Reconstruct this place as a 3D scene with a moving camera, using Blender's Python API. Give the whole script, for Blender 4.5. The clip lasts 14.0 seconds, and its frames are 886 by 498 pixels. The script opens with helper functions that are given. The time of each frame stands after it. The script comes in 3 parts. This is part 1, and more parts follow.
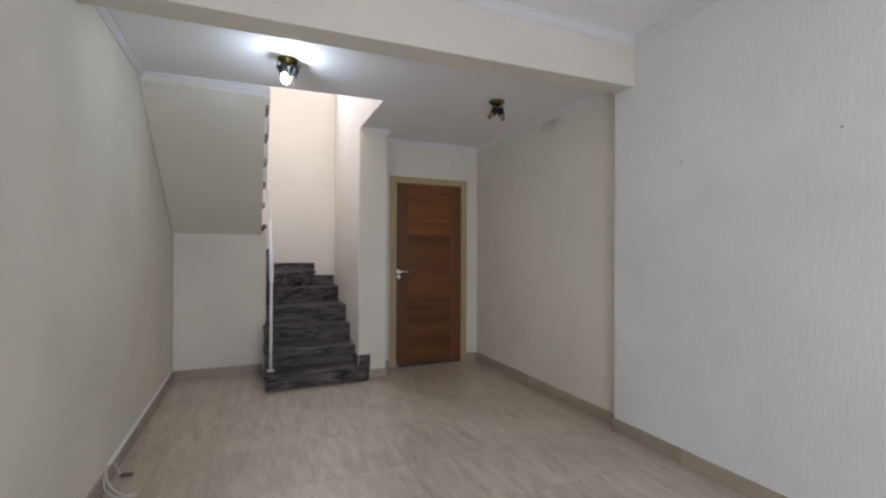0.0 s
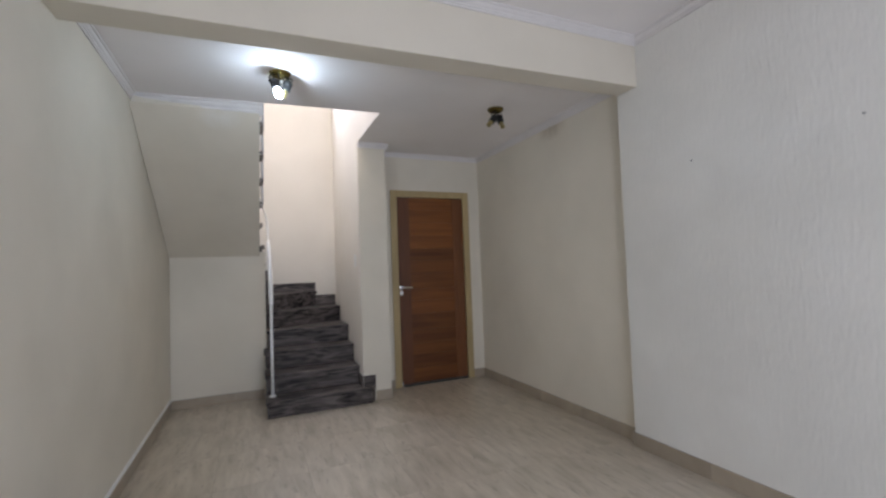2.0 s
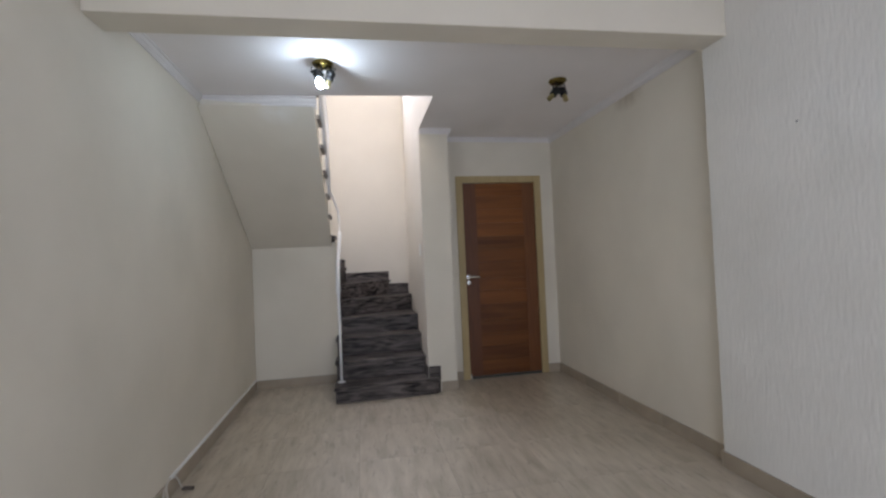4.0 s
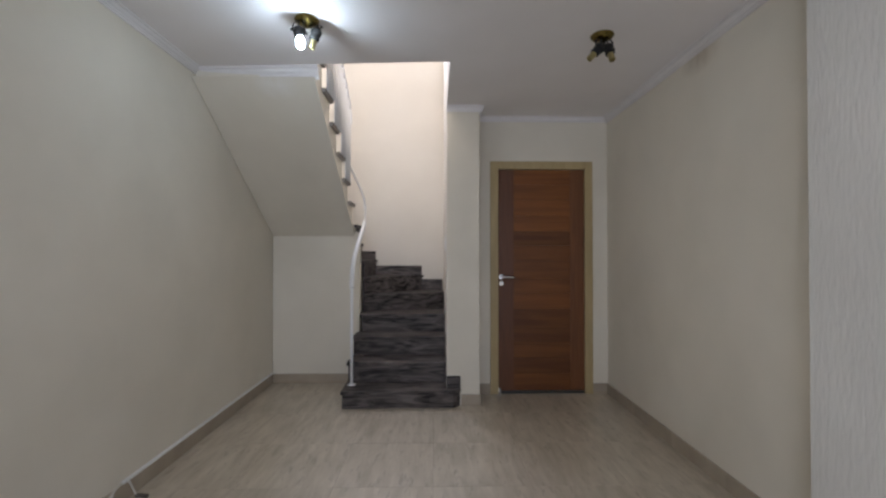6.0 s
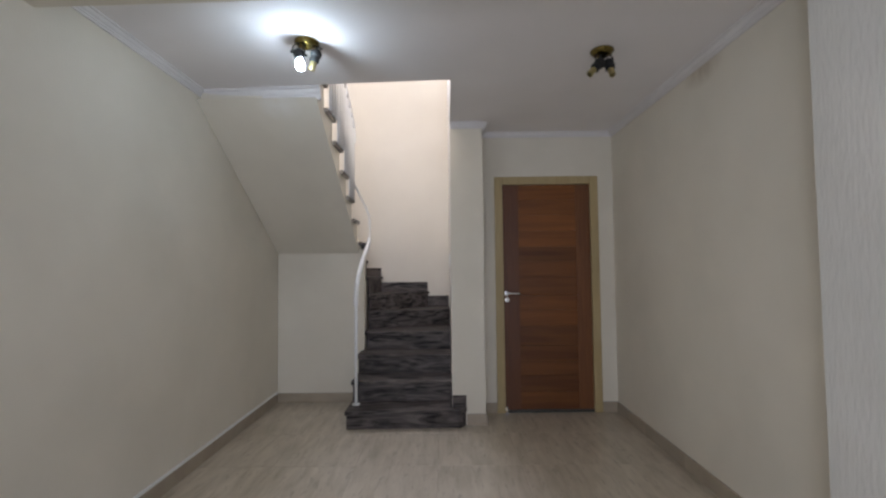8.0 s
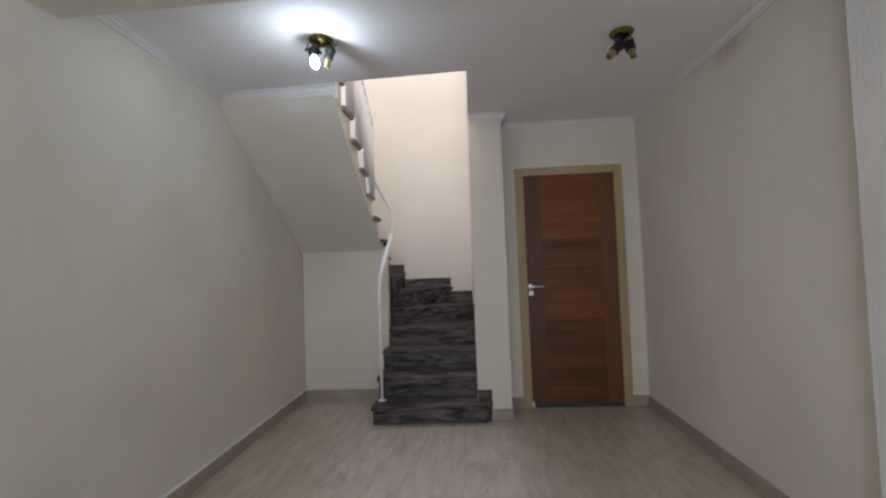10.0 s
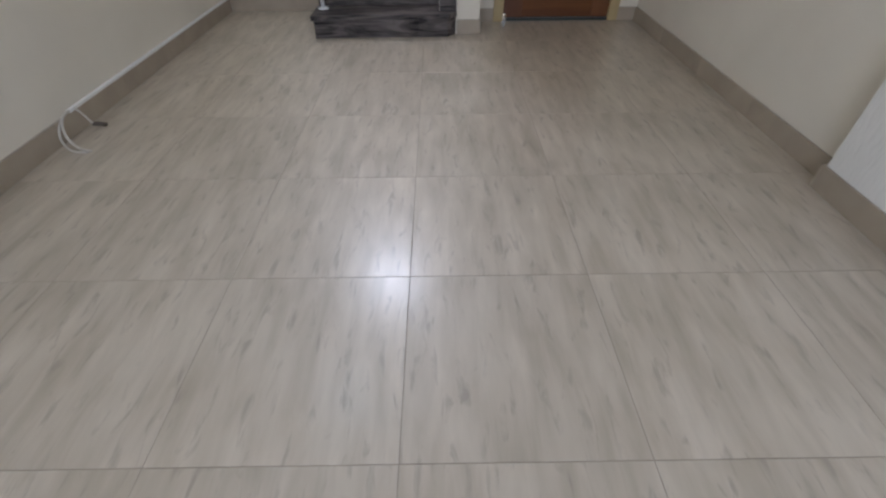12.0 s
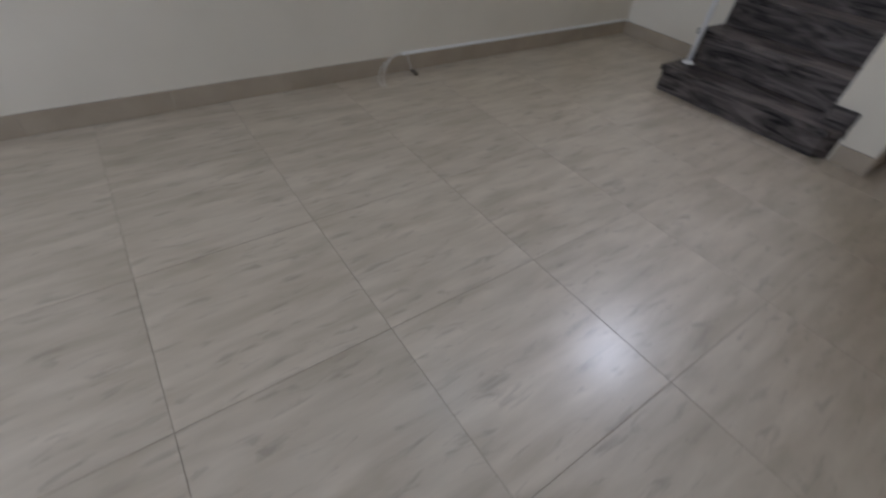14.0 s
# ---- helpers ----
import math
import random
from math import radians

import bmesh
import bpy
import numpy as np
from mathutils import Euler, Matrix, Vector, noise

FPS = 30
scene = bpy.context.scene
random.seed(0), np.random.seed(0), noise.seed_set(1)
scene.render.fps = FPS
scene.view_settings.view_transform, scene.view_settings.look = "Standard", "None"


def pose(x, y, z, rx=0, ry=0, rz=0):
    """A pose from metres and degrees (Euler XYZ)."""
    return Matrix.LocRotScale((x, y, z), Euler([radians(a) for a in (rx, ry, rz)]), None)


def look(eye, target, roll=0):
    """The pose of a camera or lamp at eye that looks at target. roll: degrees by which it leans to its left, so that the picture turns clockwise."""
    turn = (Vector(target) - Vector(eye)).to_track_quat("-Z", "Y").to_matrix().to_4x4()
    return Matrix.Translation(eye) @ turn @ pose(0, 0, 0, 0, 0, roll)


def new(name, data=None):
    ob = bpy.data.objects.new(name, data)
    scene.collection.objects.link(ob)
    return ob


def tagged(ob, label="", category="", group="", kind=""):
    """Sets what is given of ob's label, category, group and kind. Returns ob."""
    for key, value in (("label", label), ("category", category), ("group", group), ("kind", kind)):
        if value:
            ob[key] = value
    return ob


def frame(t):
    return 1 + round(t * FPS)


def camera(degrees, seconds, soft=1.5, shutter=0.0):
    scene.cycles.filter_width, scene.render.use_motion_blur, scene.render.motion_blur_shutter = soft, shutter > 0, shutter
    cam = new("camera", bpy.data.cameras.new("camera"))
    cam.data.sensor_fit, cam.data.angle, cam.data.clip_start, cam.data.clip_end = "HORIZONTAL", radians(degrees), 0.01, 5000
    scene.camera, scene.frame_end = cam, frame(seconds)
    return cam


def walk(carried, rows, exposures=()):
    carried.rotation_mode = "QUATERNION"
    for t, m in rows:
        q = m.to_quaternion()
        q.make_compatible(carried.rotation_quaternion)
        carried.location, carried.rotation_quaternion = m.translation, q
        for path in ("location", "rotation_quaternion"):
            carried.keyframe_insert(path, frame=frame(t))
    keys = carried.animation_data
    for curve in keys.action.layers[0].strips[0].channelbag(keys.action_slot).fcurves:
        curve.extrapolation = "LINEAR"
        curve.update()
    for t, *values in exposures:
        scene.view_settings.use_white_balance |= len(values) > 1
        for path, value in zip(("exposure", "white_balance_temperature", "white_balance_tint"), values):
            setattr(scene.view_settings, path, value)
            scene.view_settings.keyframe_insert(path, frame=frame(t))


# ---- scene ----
cam = camera(90.5, 14.0, soft=2.4, shutter=0.5)
PATH = [
    (0, (0.738, -0.372, 1.301), (1.533, 1.463, 1.316), 0.3),
    (0.5, (0.71, -0.303, 1.285), (1.546, 1.514, 1.306), 0.3),
    (1, (0.7, -0.265, 1.272), (1.584, 1.528, 1.321), -0.3),
    (1.5, (0.712, -0.255, 1.269), (1.611, 1.531, 1.335), -0.6),
    (2, (0.764, -0.253, 1.282), (1.556, 1.581, 1.368), -2.1),
    (2.5, (0.863, -0.263, 1.31), (1.48, 1.637, 1.399), -0.2),
    (3, (0.934, -0.295, 1.307), (1.383, 1.654, 1.346), -1.9),
    (5.3, (1.467, 0.174, 1.287), (1.629, 2.166, 1.368), 0.5),
    (5.5, (1.52, 0.224, 1.295), (1.591, 2.221, 1.39), 0.7),
    (6, (1.639, 0.301, 1.297), (1.673, 2.301, 1.319), -0.0),
    (6.5, (1.668, 0.33, 1.313), (1.693, 2.33, 1.343), 0.1),
    (7, (1.679, 0.338, 1.321), (1.692, 2.336, 1.389), -1.2),
    (7.5, (1.674, 0.333, 1.304), (1.67, 2.331, 1.388), -0.8),
    (8, (1.688, 0.328, 1.321), (1.678, 2.326, 1.407), -0.6),
    (8.2, (1.681, 0.326, 1.328), (1.672, 2.323, 1.44), -1.1),
    (10.3, (1.717, 0.37, 1.28), (1.572, 2.364, 1.334), -1.6),
    (10.5, (1.69, 0.409, 1.258), (1.56, 2.405, 1.26), -0.6),
    (11, (1.747, 0.617, 1.162), (1.661, 2.529, 0.58), -1.3),
    (11.5, (1.722, 0.676, 1.035), (1.705, 2.344, -0.068), -0.8),
    (12, (1.722, 0.672, 0.984), (1.732, 2.153, -0.36), -0.5),
    (12.5, (1.779, 0.717, 1.004), (1.712, 2.195, -0.342), 1.6),
    (13, (1.971, 0.834, 1.026), (1.354, 2.225, -0.272), -1.1),
    (13.5, (2.157, 1.019, 1.014), (1.309, 2.235, -0.328), 5.1),
    (14, (2.292, 1.242, 1.037), (1.155, 2.171, -0.321), 6.6),
]
walk(cam, [(t, look(eye, target, roll)) for t, eye, target, roll in PATH], exposures=[(0.0, 0.18, 6430, 12), (3.0, 0.15, 6440, 12), (6.0, 0.02, 6490, 12), (8.0, 0.02, 6490, 12), (10.5, -0.04, 6520, 13), (11.0, 0.19, 6530, 14), (11.5, 0.56, 6380, 13), (12.0, 0.44, 6200, 11.5), (12.5, 0.15, 6200, 11.5), (13.0, -0.08, 6190, 11.5), (14.0, -0.02, 6190, 11.5)])

# ---- plan, in metres: left wall x = 0, first step y = 4.0, floor z = 0 ----
X_NEAR, X_FAR = 3.182, 3.243       # right wall before and behind the beam
Y_JOG, Y_BEAM = 2.09, 1.912        # far and near face of the beam
Y_BACK = -2.3                      # wall behind the walk
Y_DOOR, Y_COL, Y_UNDER, Y_WELL = 4.379, 4.077, 4.747, 5.53
X_STAIR, X_COL0, X_COL1 = 0.858, 1.735, 2.017
Y_OPEN = 3.20                      # front edge of the stair opening at the wall end; it runs askew, to 3.302 at x = 0
Z_CEIL, Z_NEAR, Z_BEAM = 2.572, 2.80, 2.467
Z_UP, Z_ROOF = 2.87, 5.4
T = 0.15

# ---- light ----
world = bpy.data.worlds.new("sky")
scene.world = world
world.use_nodes = True
wn = world.node_tree.nodes
sky = wn.new("ShaderNodeTexSky")
sky.sky_type, sky.sun_disc = "NISHITA", False
sky.sun_elevation, sky.sun_rotation = radians(41), radians(76)
wn["Background"].inputs["Strength"].default_value = 0.12
world.node_tree.links.new(sky.outputs["Color"], wn["Background"].inputs["Color"])
sun = new("sun", bpy.data.lights.new("sun", "SUN"))
sun.data.energy, sun.data.angle, sun.data.color = 5.0, radians(1), (1.0, 0.96, 0.9)
sun.matrix_world = look((10, 2.5, 9), (0, 0, 0))


def daylight(name, eye, target, w, h, power, colour):
    """An area lamp in a window's opening, for the sky's light."""
    lamp = new(name, bpy.data.lights.new(name, "AREA"))
    lamp.data.shape, lamp.data.size, lamp.data.size_y = "RECTANGLE", w, h
    lamp.data.energy, lamp.data.color = power, colour
    lamp.matrix_world = look(eye, target)
    return lamp


daylight("daylight_room", (1.35, Y_BACK + 0.02, 1.15), (1.35, 5, 1.15), 1.9, 2.1, 55.0, (0.737, 0.815, 1.0))
daylight("daylight_stair", (0.95, Y_WELL - 0.01, 4.05), (0.95, 0, 4.05), 0.58, 0.58, 62.0, (0.775, 0.828, 1.0))
# added fill at an unseen landing window, to brighten stairwell wall and railing
daylight("fill_landing", (0.9, 0.62, 4.6), (0.9, 5.4, 3.6), 1.3, 1.2, 52.0, (1.0, 0.94, 0.89))


# ---- materials ----
def surface(name, c1, c2, rough=0.6, scale=6.0, stretch=(1, 1, 1), detail=6.0, bump=0.0, bump_scale=80.0, bump_stretch=(1, 1, 1),
            stain=0.0, stain_scale=1.2, metal=0.0, coat=0.0, per_object=False, contrast=0.25, distance=0.004, vary=0.0, flecks=None, specular=0.5, warp=0.3, coat_rough=0.1, damp=None, damp_colour=(0.30, 0.23, 0.15), grain=0.5):
    m = bpy.data.materials.new(name)
    m.use_nodes = True
    nt, n, li = m.node_tree, m.node_tree.nodes, m.node_tree.links
    bsdf = n["Principled BSDF"]
    bsdf.inputs["Roughness"].default_value = rough
    bsdf.inputs["Metallic"].default_value = metal
    bsdf.inputs["Specular IOR Level"].default_value = specular
    bsdf.inputs["Coat Weight"].default_value = coat
    bsdf.inputs["Coat Roughness"].default_value = coat_rough
    tc = n.new("ShaderNodeTexCoord")
    where = tc.outputs["Object"]
    if per_object:
        info = n.new("ShaderNodeObjectInfo")
        mul = n.new("ShaderNodeMath")
        mul.operation = "MULTIPLY"
        mul.inputs[1].default_value = 37.0
        li.new(info.outputs["Random"], mul.inputs[0])
        com = n.new("ShaderNodeCombineXYZ")
        for k in ("X", "Y", "Z"):
            li.new(mul.outputs[0], com.inputs[k])
        add = n.new("ShaderNodeVectorMath")
        li.new(where, add.inputs[0])
        li.new(com.outputs[0], add.inputs[1])
        where = add.outputs[0]

    def noise_at(sc, st, det, dist=0.0):
        mp = n.new("ShaderNodeMapping")
        mp.inputs["Scale"].default_value = st
        li.new(where, mp.inputs["Vector"])
        tex = n.new("ShaderNodeTexNoise")
        tex.inputs["Scale"].default_value, tex.inputs["Detail"].default_value = sc, det
        tex.inputs["Distortion"].default_value = dist
        tex.inputs["Roughness"].default_value = grain
        li.new(mp.outputs[0], tex.inputs["Vector"])
        return tex.outputs["Fac"]

    ramp = n.new("ShaderNodeValToRGB")
    ramp.color_ramp.elements[0].position, ramp.color_ramp.elements[1].position = 0.5 - contrast, 0.5 + contrast
    ramp.color_ramp.elements[0].color, ramp.color_ramp.elements[1].color = (*c1, 1), (*c2, 1)
    li.new(noise_at(scale, stretch, detail, warp), ramp.inputs[0])
    colour = ramp.outputs[0]
    if stain:
        mix = n.new("ShaderNodeMix")
        mix.data_type, mix.blend_type = "RGBA", "MULTIPLY"
        r2 = n.new("ShaderNodeValToRGB")
        r2.color_ramp.elements[0].position, r2.color_ramp.elements[1].position = 0.32, 0.6
        r2.color_ramp.elements[0].color = (1 - stain, 1 - stain, 1 - stain * 1.1, 1)
        r2.color_ramp.elements[1].color = (1, 1, 1, 1)
        li.new(noise_at(stain_scale, (1, 1, 1), 5.0), r2.inputs[0])
        mix.inputs[0].default_value = 1.0
        li.new(colour, mix.inputs[6])
        li.new(r2.outputs[0], mix.inputs[7])
        colour = mix.outputs[2]
    if flecks:
        r3 = n.new("ShaderNodeValToRGB")
        r3.color_ramp.elements[0].position, r3.color_ramp.elements[1].position = 0.57, 0.72
        r3.color_ramp.elements[0].color, r3.color_ramp.elements[1].color = (0, 0, 0, 1), (0.58, 0.58, 0.58, 1)
        li.new(noise_at(9.0, (4.2, 1.0, 1), 4.0, 0.5), r3.inputs[0])
        mix3 = n.new("ShaderNodeMix")
        mix3.data_type = "RGBA"
        li.new(r3.outputs[0], mix3.inputs[0])
        li.new(colour, mix3.inputs[6])
        mix3.inputs[7].default_value = (*flecks, 1)
        colour = mix3.outputs[2]
    if damp:
        # one patch of another colour (damp or filler): centre, then half size each way
        shift = n.new("ShaderNodeMapping")
        shift.vector_type = "TEXTURE"
        shift.inputs["Location"].default_value, shift.inputs["Scale"].default_value = damp[0], damp[1]
        li.new(where, shift.inputs["Vector"])
        size = n.new("ShaderNodeVectorMath")
        size.operation = "LENGTH"
        li.new(shift.outputs[0], size.inputs[0])
        fade = n.new("ShaderNodeMapRange")
        fade.inputs["From Min"].default_value, fade.inputs["From Max"].default_value = 1.0, 0.1
        fade.inputs["To Max"].default_value = 0.9
        li.new(size.outputs["Value"], fade.inputs["Value"])
        times = n.new("ShaderNodeMath")
        times.operation = "MULTIPLY"
        li.new(fade.outputs[0], times.inputs[0])
        li.new(noise_at(14.0, (1, 1, 0.5), 5.0), times.inputs[1])
        mix4 = n.new("ShaderNodeMix")
        mix4.data_type = "RGBA"
        li.new(times.outputs[0], mix4.inputs[0])
        li.new(colour, mix4.inputs[6])
        mix4.inputs[7].default_value = (*damp_colour, 1)
        colour = mix4.outputs[2]
    if vary:
        inf = n.new("ShaderNodeObjectInfo")
        mr = n.new("ShaderNodeMapRange")
        mr.inputs["To Min"].default_value, mr.inputs["To Max"].default_value = 1 - vary, 1 + vary
        li.new(inf.outputs["Random"], mr.inputs["Value"])
        hsv = n.new("ShaderNodeHueSaturation")
        li.new(mr.outputs[0], hsv.inputs["Value"])
        li.new(colour, hsv.inputs["Color"])
        colour = hsv.outputs[0]
    li.new(colour, bsdf.inputs["Base Color"])
    if bump:
        b = n.new("ShaderNodeBump")
        b.inputs["Strength"].default_value, b.inputs["Distance"].default_value = bump, distance
        li.new(noise_at(bump_scale, bump_stretch, 4.0), b.inputs["Height"])
        li.new(b.outputs[0], bsdf.inputs["Normal"])
    return m


def glow(name, colour, strength):
    m = bpy.data.materials.new(name)
    m.use_nodes = True
    b = m.node_tree.nodes["Principled BSDF"]
    b.inputs["Base Color"].default_value = (*colour, 1)
    b.inputs["Emission Color"].default_value = (*colour, 1)
    b.inputs["Emission Strength"].default_value = strength
    return m


PLASTER = surface("cream_plaster", (0.720, 0.6645, 0.558), (0.775, 0.7195, 0.61), 0.75, 2.0, bump=0.25, bump_scale=110, bump_stretch=(1, 1, 0.4), stain=0.08, stain_scale=1.3, distance=0.003)
DAMP = surface("cream_plaster_damp", (0.720, 0.6645, 0.558), (0.775, 0.7195, 0.61), 0.75, 2.0, bump=0.25, bump_scale=110, bump_stretch=(1, 1, 0.4), stain=0.05, stain_scale=1.6, distance=0.003, damp=((3.243, 2.93, 2.50), (0.1, 0.22, 0.11)))
SOFFIT = surface("cream_plaster_patched", (0.720, 0.6645, 0.558), (0.775, 0.7195, 0.61), 0.75, 2.0, bump=0.25, bump_scale=110, bump_stretch=(1, 1, 0.4), stain=0.06, stain_scale=1.6, distance=0.003, damp=((0.55, 3.33, 2.46), (0.17, 0.2, 0.09)), damp_colour=(0.86, 0.85, 0.83))
GRAFIATO = surface("white_grooved_plaster", (0.765, 0.75, 0.70), (0.825, 0.81, 0.76), 0.27, 3.0, bump=0.6, bump_scale=62, bump_stretch=(1, 1, 0.24), stain=0.05, distance=0.0052, grain=0.52)
WELL = surface("warm_cream_plaster", (0.764, 0.717, 0.646), (0.814, 0.767, 0.696), 0.8, 2.0, bump=0.15, bump_scale=100, stain=0.05, distance=0.003)
CEILING = surface("white_ceiling_paint", (0.868, 0.832, 0.818), (0.898, 0.862, 0.848), 0.8, 3.0, bump=0.06, bump_scale=60, stain=0.04, distance=0.002)
WHITE = surface("white_gypsum", (0.72, 0.69, 0.67), (0.78, 0.75, 0.73), 0.6, 8.0, bump=0.05)
TILE = surface("travertine_look_tile", (0.394, 0.335, 0.250), (0.615, 0.545, 0.44), 0.45, 3.0, stretch=(6.0, 1.1, 1), detail=6, stain=0.1, stain_scale=3.0, per_object=True, contrast=0.27, flecks=(0.27, 0.225, 0.175), vary=0.035, specular=0.9, coat=0.62, coat_rough=0.235)
SKIRT = surface("beige_skirting_tile", (0.33, 0.272, 0.205), (0.435, 0.367, 0.28), 0.4, 5.0, stretch=(1, 1, 1), per_object=True, stain=0.1, vary=0.06)
GROUT = surface("beige_grout", (0.26, 0.22, 0.175), (0.35, 0.30, 0.245), 0.7, 30)
STONE = surface("dark_veined_stone", (0.005, 0.0038, 0.0035), (0.168, 0.143, 0.132), 0.48, 3.0, stretch=(0.8, 3.2, 5.2), detail=10, per_object=True, contrast=0.14, bump=0.08, bump_scale=60, warp=1.6, grain=0.6, specular=0.22)
# the stair stone again, paler: daylight on the tread undersides put into the colour
STONE_LIT = surface("daylit_stone", (0.26, 0.235, 0.21), (0.38, 0.35, 0.32), 0.8, 14.0, stretch=(0.8, 3, 4), detail=6, per_object=True)
WOOD = surface("brown_door_wood", (0.112, 0.035, 0.0075), (0.215, 0.075, 0.0165), 0.5, 1.8, stretch=(0.7, 8, 9), detail=8, per_object=True, bump=0.05, bump_scale=20, bump_stretch=(0.6, 6, 14), vary=0.3, warp=0.8, specular=0.35)
STILE = surface("dark_brown_door_wood", (0.085, 0.026, 0.007), (0.14, 0.045, 0.012), 0.5, 5.0, stretch=(14, 8, 0.8), detail=8, per_object=True, bump=0.08, bump_scale=20, bump_stretch=(14, 6, 0.6))
STILE_PALE = surface("brown_stile_wood", (0.115, 0.037, 0.009), (0.18, 0.063, 0.015), 0.5, 5.0, stretch=(14, 8, 0.8), detail=8, per_object=True, bump=0.08, bump_scale=20, bump_stretch=(14, 6, 0.6))
FRAME = surface("ochre_painted_wood", (0.40, 0.30, 0.14), (0.48, 0.37, 0.19), 0.5, 6.0, stretch=(6, 6, 0.6), stain=0.1)
CHROME = surface("brushed_chrome", (0.6, 0.6, 0.6), (0.75, 0.75, 0.74), 0.25, 20, metal=1.0)
BRASS = surface("aged_brass", (0.13, 0.095, 0.026), (0.30, 0.23, 0.08), 0.25, 30, metal=1.0)
BLACK = surface("black_lacquer", (0.012, 0.012, 0.013), (0.022, 0.022, 0.022), 0.5, 30, specular=0.3)
IRON = surface("white_painted_iron", (0.82, 0.82, 0.82), (0.87, 0.87, 0.86), 0.4, 12, stain=0.08)
PLASTIC = surface("white_plastic", (0.80, 0.80, 0.78), (0.85, 0.85, 0.83), 0.4, 20)
SOIL = surface("pale_concrete", (0.4, 0.39, 0.37), (0.5, 0.49, 0.47), 0.9, 3.0)
SILL = surface("dark_green_granite", (0.02, 0.025, 0.022), (0.07, 0.075, 0.07), 0.35, 60)
MARK = surface("grey_wall_plug", (0.2, 0.2, 0.2), (0.35, 0.35, 0.34), 0.7, 40)
CORD = surface("dirty_white_cord", (0.5, 0.47, 0.41), (0.64, 0.61, 0.55), 0.5, 25)
DARK = surface("dark_grey_plastic", (0.06, 0.05, 0.04), (0.13, 0.11, 0.09), 0.5, 60)
SLEEVE = surface("pale_brass", (0.5, 0.42, 0.2), (0.62, 0.54, 0.3), 0.35, 30, metal=1.0)
BULB = glow("lit_bulb", (0.672, 0.835, 1.0), 220.0)
GLASS = bpy.data.materials.new("window_glass")
GLASS.use_nodes = True
GLASS.node_tree.nodes["Principled BSDF"].inputs["Transmission Weight"].default_value = 1.0
GLASS.node_tree.nodes["Principled BSDF"].inputs["Roughness"].default_value = 0.02


# ---- building helpers ----
def box(bm, x0, x1, y0, y1, z0, z1):
    v = [bm.verts.new((x, y, z)) for x in (x0, x1) for y in (y0, y1) for z in (z0, z1)]
    for f in ((0, 1, 3, 2), (4, 6, 7, 5), (0, 4, 5, 1), (2, 3, 7, 6), (0, 2, 6, 4), (1, 5, 7, 3)):
        bm.faces.new([v[i] for i in f])
    return bm


def boxes(*dims):
    bm = bmesh.new()
    for d in dims:
        box(bm, *d)
    return bm


def prism(points, axis, a, b):
    """A polygon given in the other two axes, drawn out along axis from a to b."""
    bm = bmesh.new()
    rows = []
    for s in (a, b):
        row = []
        for u, w in points:
            co = {"x": (s, u, w), "y": (u, s, w), "z": (u, w, s)}[axis]
            row.append(bm.verts.new(co))
        rows.append(row)
    n = len(points)
    bm.faces.new(rows[0])
    bm.faces.new(rows[1])
    for i in range(n):
        bm.faces.new((rows[0][i], rows[0][(i + 1) % n], rows[1][(i + 1) % n], rows[1][i]))
    return bm


def lathe(profile, m=Matrix(), n=24):
    """A turned body: (radius, height) pairs round z, at the pose m."""
    bm = bmesh.new()
    rings = []
    for r, z in profile:
        if r < 1e-6:
            rings.append([bm.verts.new(m @ Vector((0, 0, z)))])
        else:
            rings.append([bm.verts.new(m @ Vector((r * math.cos(2 * math.pi * i / n), r * math.sin(2 * math.pi * i / n), z))) for i in range(n)])
    for a, b in zip(rings, rings[1:]):
        for i in range(n):
            j = (i + 1) % n
            q = [a[i % len(a)], a[j % len(a)], b[j % len(b)], b[i % len(b)]]
            q = list(dict.fromkeys(q))
            if len(q) > 2:
                bm.faces.new(q)
    return bm


def smooth_line(points, steps=6):
    """Points along a Catmull-Rom curve through the given ones."""
    p = [Vector(q) for q in points]
    p = [2 * p[0] - p[1]] + p + [2 * p[-1] - p[-2]]
    out = []
    for a, b, c, d in zip(p, p[1:], p[2:], p[3:]):
        for s in range(steps):
            t = s / steps
            out.append(0.5 * (2 * b + (c - a) * t + (2 * a - 5 * b + 4 * c - d) * t * t + (3 * b - a - 3 * c + d) * t ** 3))
    return out + [p[-2]]


def tube(points, rx, ry=None, n=10):
    """A rod along points, with half width rx across and ry upwards."""
    ry = ry or rx
    bm = bmesh.new()
    rings = []
    pts = [Vector(q) for q in points]
    for i, p in enumerate(pts):
        d = (pts[min(i + 1, len(pts) - 1)] - pts[max(i - 1, 0)]).normalized()
        side = d.cross(Vector((0, 0, 1)))
        side = Vector((1, 0, 0)) if side.length < 0.05 else side.normalized()
        up = side.cross(d).normalized()
        rings.append([bm.verts.new(p + side * rx * math.cos(2 * math.pi * k / n) + up * ry * math.sin(2 * math.pi * k / n)) for k in range(n)])
    for a, b in zip(rings, rings[1:]):
        for k in range(n):
            bm.faces.new((a[k], a[(k + 1) % n], b[(k + 1) % n], b[k]))
    bm.faces.new(rings[0])
    bm.faces.new(rings[-1])
    return bm


